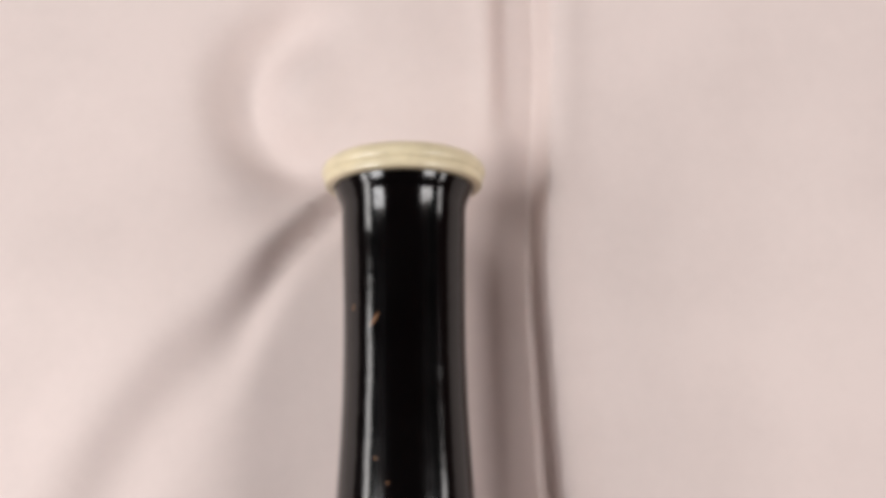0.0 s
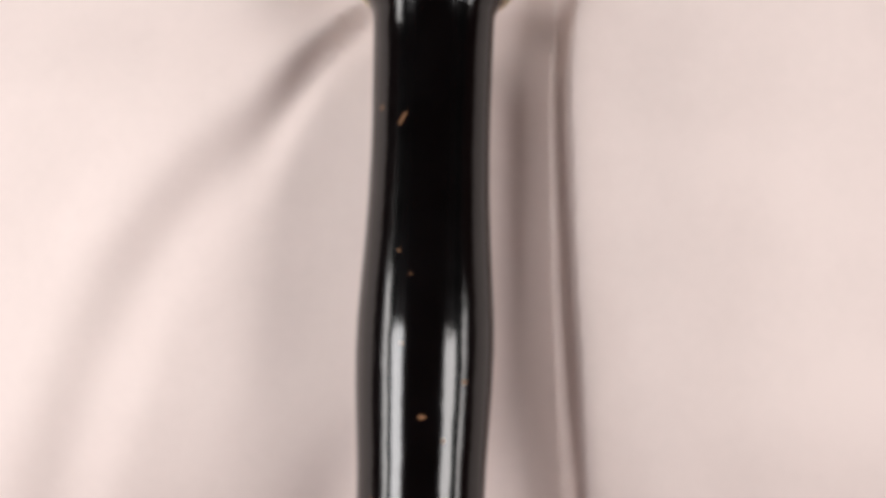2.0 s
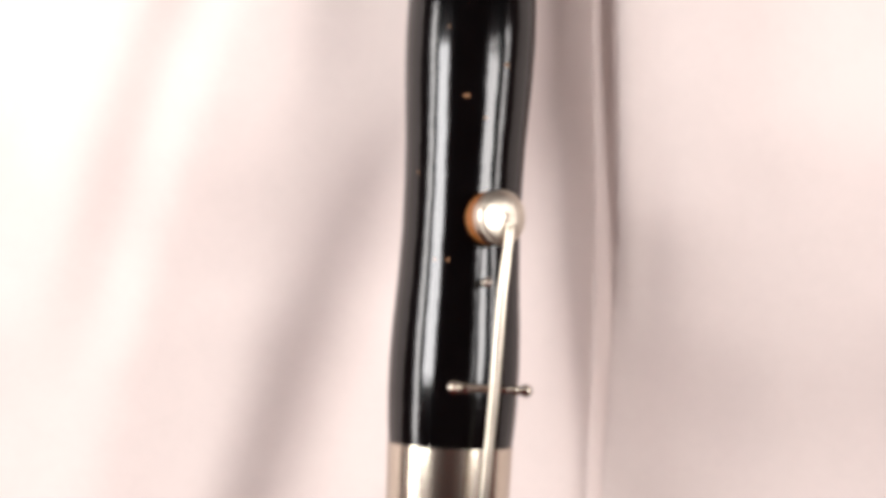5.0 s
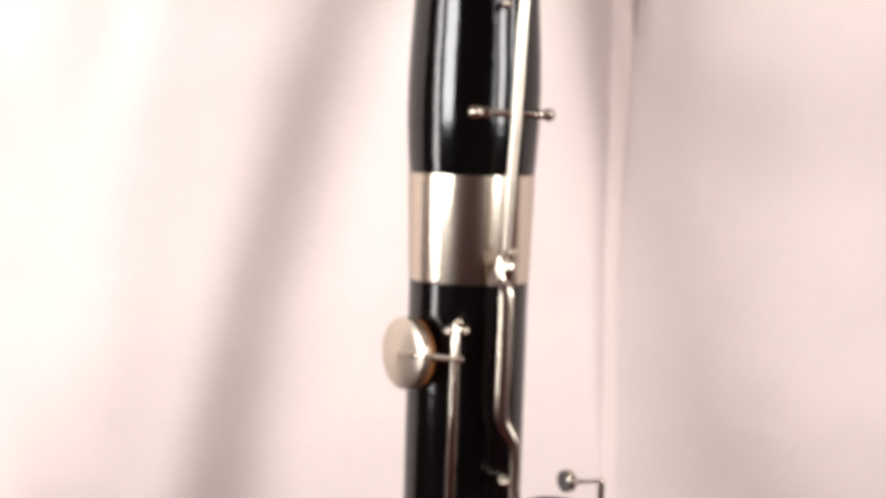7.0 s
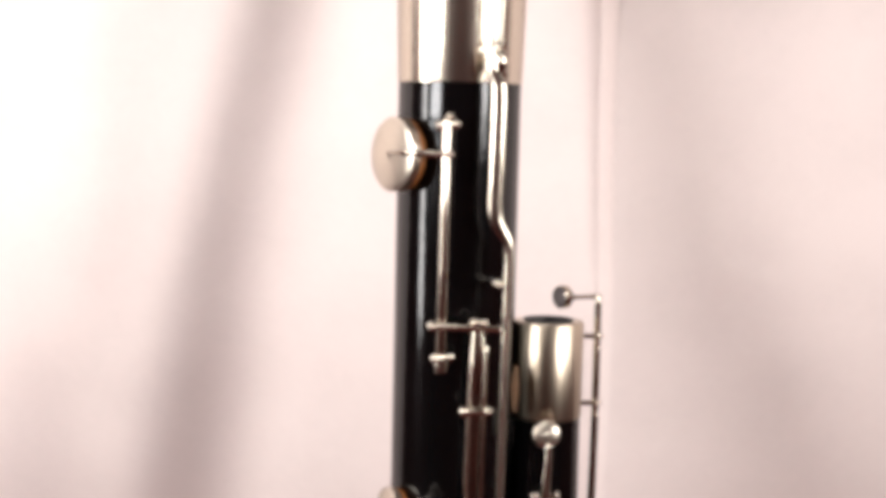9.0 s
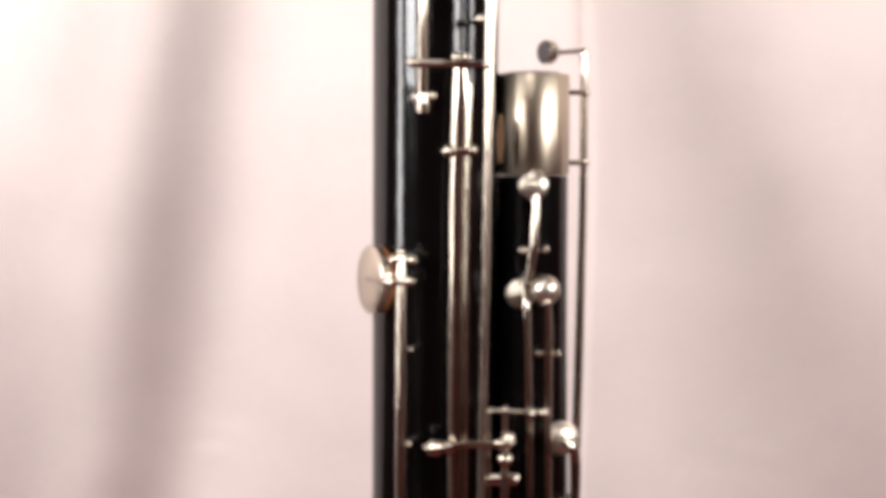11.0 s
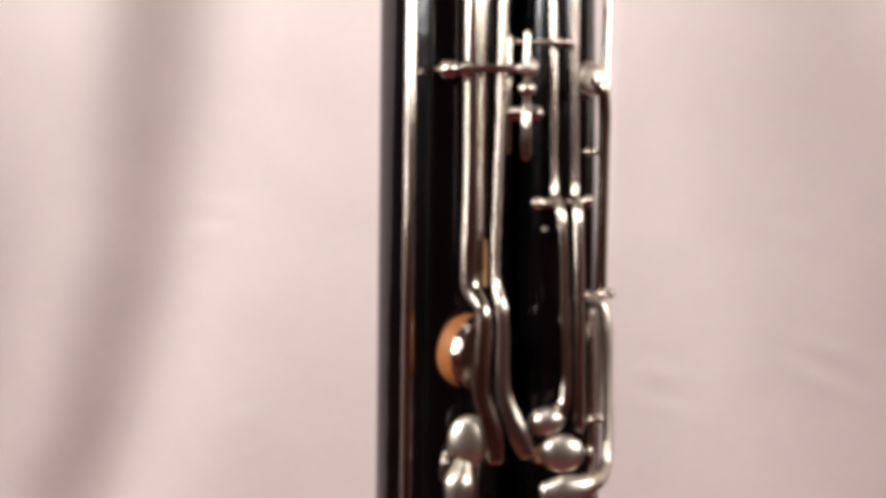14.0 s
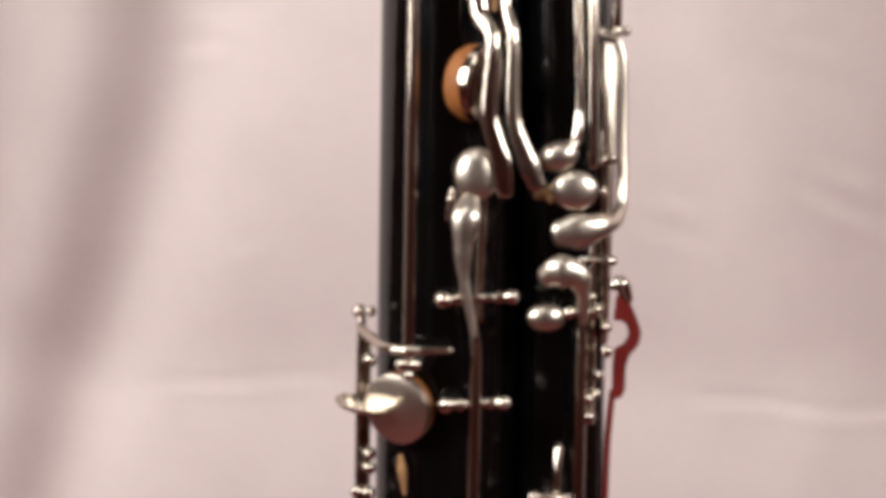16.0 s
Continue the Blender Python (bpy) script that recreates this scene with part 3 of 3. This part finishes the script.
# ---- outer wing key with the hooked arm ----
k = tube("hook_key", [(0.0420, -0.0160, -0.2322), (0.0445, -0.0150, -0.2345), (0.0454, -0.0135, -0.2400), (0.0454, -0.0130, -0.2520), (0.0452, -0.0125, -0.2910)], [0.0022, 0.0034, 0.0036, 0.0034, 0.0032], bassoon, label="nickel rod and hooked arm ending in a broad spatula")
cup((0.0412, -0.0138, -0.2312), (0.25, -0.96, 0.15), 0.0052, k, deep=0.0018, dome=0.0022, pad=0.0020)
axle("hinge_pin", (0.0405, -0.0125, -0.2522), (0.0460, -0.0105, -0.2520), k, 0.0008, 0.0014)
axle("hinge_pin", (0.0405, -0.0135, -0.2935), (0.0478, -0.0120, -0.2930), k, 0.0011, 0.0016)
part("hooked_arm", sweep(bmesh.new(), [(0.0420, -0.0135, -0.2945), (0.0455, -0.0140, -0.2965), (0.0470, -0.0140, -0.3030), (0.0472, -0.0145, -0.3200), (0.0470, -0.0170, -0.3400), (0.0445, -0.0225, -0.3455), (0.0400, -0.0255, -0.3468), (0.0345, -0.0265, -0.3480), (0.0295, -0.0265, -0.3488)], [0.0024, 0.0026, 0.0030, 0.0030, 0.0034, 0.0040, 0.0068, 0.0098, 0.0072], [0.0022, 0.0024, 0.0030, 0.0030, 0.0034, 0.0030, 0.0040, 0.0042, 0.0030]), SATIN, k)
for x, z in ((0.0412, -0.3290), (0.0412, -0.3375), (0.0440, -0.3285)):
    part("adjusting_screw", ball(bmesh.new(), (x, -0.020, z), 0.0016), SILVER, k)

# ---- thumb keys ----
k = part("thumb_key", sweep(bmesh.new(), [(0.0056, -0.0315, -0.3400), (0.0047, -0.0335, -0.3450), (0.0040, -0.0335, -0.3530), (0.0045, -0.0328, -0.3620), (0.0066, -0.0320, -0.3723), (0.0076, -0.0315, -0.3770)], [0.0054, 0.0080, 0.0050, 0.0030, 0.0021, 0.0021], [0.0026, 0.0038, 0.0034, 0.0028, 0.0024, 0.0022]), SATIN, bassoon, "teardrop nickel thumb key on a long rod")
tube("key_rod", [(0.0068, -0.0318, -0.3730), (0.0078, -0.0313, -0.3785), (0.0078, -0.0310, -0.3950), (0.0074, -0.0310, -0.4500)], [0.0022, 0.0026, 0.0032, 0.0034], k, label="polished nickel rod")
axle("hinge_pin", (-0.0010, -0.0290, -0.3668), (0.0170, -0.0285, -0.3658), k, 0.0013, 0.0025)
axle("hinge_pin", (0.0001, -0.0295, -0.3948), (0.0152, -0.0290, -0.3940), k, 0.0015, 0.0025)
k = part("round_thumb_key", ball(bmesh.new(), (0.0072, -0.0305, -0.3335), 0.0068, (0.84, 0.36, 1.06)), SATIN, bassoon, "oval domed nickel thumb key")
tube("arm", [(0.0092, -0.0280, -0.3360), (0.0088, -0.0285, -0.3480), (0.0082, -0.0285, -0.3720)], 0.0024, k)
bm = sweep(bmesh.new(), [(0.0010, -0.0270, -0.3380), (0.0006, -0.0265, -0.3450)], 0.0026)
ball(bm, (0.0008, -0.0275, -0.3400), 0.0016)
part("hinge_post", bm, SILVER, k)

k = part("curled_key", sweep(bmesh.new(), [(0.0262, -0.0270, -0.3605), (0.0300, -0.0285, -0.3590), (0.0345, -0.0280, -0.3605), (0.0362, -0.0265, -0.3660), (0.0362, -0.0250, -0.3720)], [0.0062, 0.0092, 0.0070, 0.0032, 0.0024], [0.0030, 0.0044, 0.0036, 0.0026, 0.0022]), SATIN, bassoon, "curled nickel spatula on an upright tube")
tube("hinge_tube", [(0.0362, -0.0235, -0.3650), (0.0360, -0.0235, -0.4500)], 0.0034, k)
tube("hinge_tube", [(0.0390, -0.0200, -0.3510), (0.0392, -0.0200, -0.3990)], 0.0026, k)
tube("hinge_tube", [(0.0418, -0.0190, -0.2980), (0.0425, -0.0190, -0.3760)], 0.0026, k)
for x, z, r in ((0.0385, -0.3660, 0.0017), (0.0400, -0.3695, 0.0019), (0.0380, -0.3700, 0.0019), (0.0385, -0.3935, 0.0018), (0.0385, -0.3985, 0.0020), (0.0430, -0.3740, 0.0015), (0.0430, -0.3805, 0.0018), (0.0415, -0.3870, 0.0014), (0.0405, -0.3920, 0.0014)):
    bm = ball(bmesh.new(), (x, -0.0225, z), r)
    lathe(bm, [(0, 0.0), (r * 0.75, 0.0), (r * 0.9, r * 0.3), (r * 0.75, r * 1.5), (0, r * 1.6)], 16, facing((x, -0.0222, z), (-0.2, 1, 0)))
    part("hinge_post", bm, SILVER, k)
axle("hinge_pin", (0.0360, -0.0215, -0.3560), (0.0444, -0.0215, -0.3560), k, 0.0008, 0.0015)
k = part("small_oval_key", ball(bmesh.new(), (0.0262, -0.0265, -0.3713), 0.0052, (1.0, 0.5, 0.74)), SATIN, bassoon, "small oval nickel touch piece")
bm = sweep(bmesh.new(), [(0.0300, -0.0255, -0.3708), (0.0380, -0.0245, -0.3695)], 0.0020)
ball(bm, (0.0325, -0.0260, -0.3700), 0.0019)
part("arm", bm, SILVER, k)
bm = ball(bmesh.new(), (0.0275, -0.0245, -0.3370), 0.0015)
ball(bm, (0.0275, -0.0245, -0.3395), 0.0014)
sweep(bm, [(0.0240, -0.0225, -0.3385), (0.0285, -0.0245, -0.3380)], 0.0030)
part("cork_stop", bm, CORK, k)

# ---- hand guard, with its red reflection put into the colour ----
def guard():
    bm = bmesh.new()
    out = [(0.0470, -0.3665), (0.0500, -0.3650), (0.0512, -0.3690), (0.0532, -0.3735), (0.0543, -0.3770), (0.0535, -0.3805), (0.0510, -0.3835), (0.0500, -0.3870), (0.0500, -0.3930), (0.0490, -0.3955),
           (0.0463, -0.3962), (0.0463, -0.3860), (0.0468, -0.3815), (0.0495, -0.3800), (0.0508, -0.3775), (0.0500, -0.3745), (0.0480, -0.3735), (0.0463, -0.3738)]
    f = bm.faces.new([bm.verts.new((x, -0.0040, z)) for x, z in ((a + 0.0006, b) for a, b in out)])
    got = bmesh.ops.extrude_face_region(bm, geom=[f])
    bmesh.ops.translate(bm, verts=[v for v in got["geom"] if isinstance(v, bmesh.types.BMVert)], vec=(0, 0.0022, 0))
    bmesh.ops.bevel(bm, geom=list(bm.edges), offset=0.0003, segments=2, affect="EDGES")
    return part("guard_plate", bm, RED, bassoon, "notched metal plate on a thin stem, its red reflection put into the colour")


k = guard()
tube("stem", [(0.0470, -0.0030, -0.3940), (0.0458, -0.0030, -0.4100), (0.0452, -0.0030, -0.4500)], 0.0020, k, RED)
tube("cap", [(0.0470, -0.0030, -0.3635), (0.0490, -0.0030, -0.3632), (0.0508, -0.0030, -0.3672)], [0.0036, 0.0048, 0.0034], k, SILVER, label="nickel cap")

# ---- low pad key at the side ----
k = tube("side_pad_key", [(-0.0240, -0.0110, -0.3740), (-0.0240, -0.0110, -0.4500)], 0.0026, bassoon, label="nickel side key with a large round pad cup")
cup((-0.0135, -0.0240, -0.3970), (-0.48, -0.85, -0.22), 0.0098, k, deep=0.0020, dome=0.0010, pad=0.0040)
bm = sweep(bmesh.new(), [(-0.0240, -0.0130, -0.3760), (-0.0200, -0.0210, -0.3785), (-0.0160, -0.0275, -0.3800), (-0.0100, -0.0310, -0.3803), (0.0008, -0.0310, -0.3800)], [0.0026, 0.0026, 0.0026, 0.0026, 0.0018])
part("cross_lever", bm, SILVER, k)
bm = ball(bmesh.new(), (-0.0245, -0.0115, -0.3715), 0.0021)
ball(bm, (-0.0215, -0.0115, -0.3715), 0.0016)
for z in (-0.3790, -0.3850, -0.4110, -0.4150, -0.4220):
    ball(bm, (-0.0212, -0.0130, z), 0.0019)
ball(bm, (-0.0245, -0.0115, -0.4220), 0.0019)
sweep(bm, [(-0.0222, -0.0105, -0.3780), (-0.0218, -0.0105, -0.4400)], 0.0018)
part("hinge_post", bm, SILVER, k)
m = facing((-0.0228, -0.0245, -0.3957), (0.24, -0.16, 1))
part("touch_plate", lathe(bmesh.new(), [(0, 0.0004), (0.0052, 0.0004), (0.0066, 0.0007), (0.0074, 0.0002), (0.0070, -0.0006), (0, -0.0006)], 36, m), SILVER, k, "thin round nickel plate seen edge-on")
tube("cork_peg", [(-0.0122, -0.0195, -0.4105), (-0.0118, -0.0205, -0.4140), (-0.0110, -0.0205, -0.4205)], [0.0014, 0.0025, 0.0010], k, CORK)
k = tube("low_lever", [(0.0312, -0.0140, -0.4085), (0.0308, -0.0160, -0.4150), (0.0303, -0.0165, -0.4300)], [0.0030, 0.0024, 0.0022], bassoon, label="short nickel lever low on the wing joint")
axle("hinge_pin", (0.0245, -0.0180, -0.4212), (0.0362, -0.0210, -0.4210), k, 0.0010, 0.0020)

# ---- chips and scratches in the lacquer ----
for x, z, w, h, tilt in ((-0.0160, 0.2185, 0.0007, 0.0011, 0), (-0.0090, 0.2135, 0.0005, 0.0034, -35), (0.0, 0.1170, 0.0016, 0.0007, 0), (0.0130, 0.1285, 0.0011, 0.0009, 0), (-0.0035, 0.0620, 0.0007, 0.0007, 0), (0.0068, 0.1100, 0.0007, 0.0006, 0), (-0.0087, 0.1697, 0.0005, 0.0006, 0), (-0.0048, 0.1620, 0.0006, 0.0004, 20), (-0.0070, 0.1400, 0.0004, 0.0005, 0), (-0.0153, 0.0914, 0.0005, 0.0008, 0), (-0.0080, 0.0620, 0.0006, 0.0005, 0)):
    r = next(a[0] + (b[0] - a[0]) * (z - a[1]) / (b[1] - a[1]) for a, b in zip(BELL[3:], BELL[4:]) if b[1] <= z <= a[1])
    y = -math.sqrt(r * r - x * x)
    m = facing((x, y, z), (x, y, 0)) @ pose(0, 0, 0, 0, 0, tilt) @ Matrix.Diagonal((w * 0.75, h * 0.75, 0.00008, 1))
    bm = bmesh.new()
    bmesh.ops.create_uvsphere(bm, u_segments=10, v_segments=6, radius=1, matrix=m)
    part("chip", bm, CHIP, bassoon, "bare chip in the lacquer")
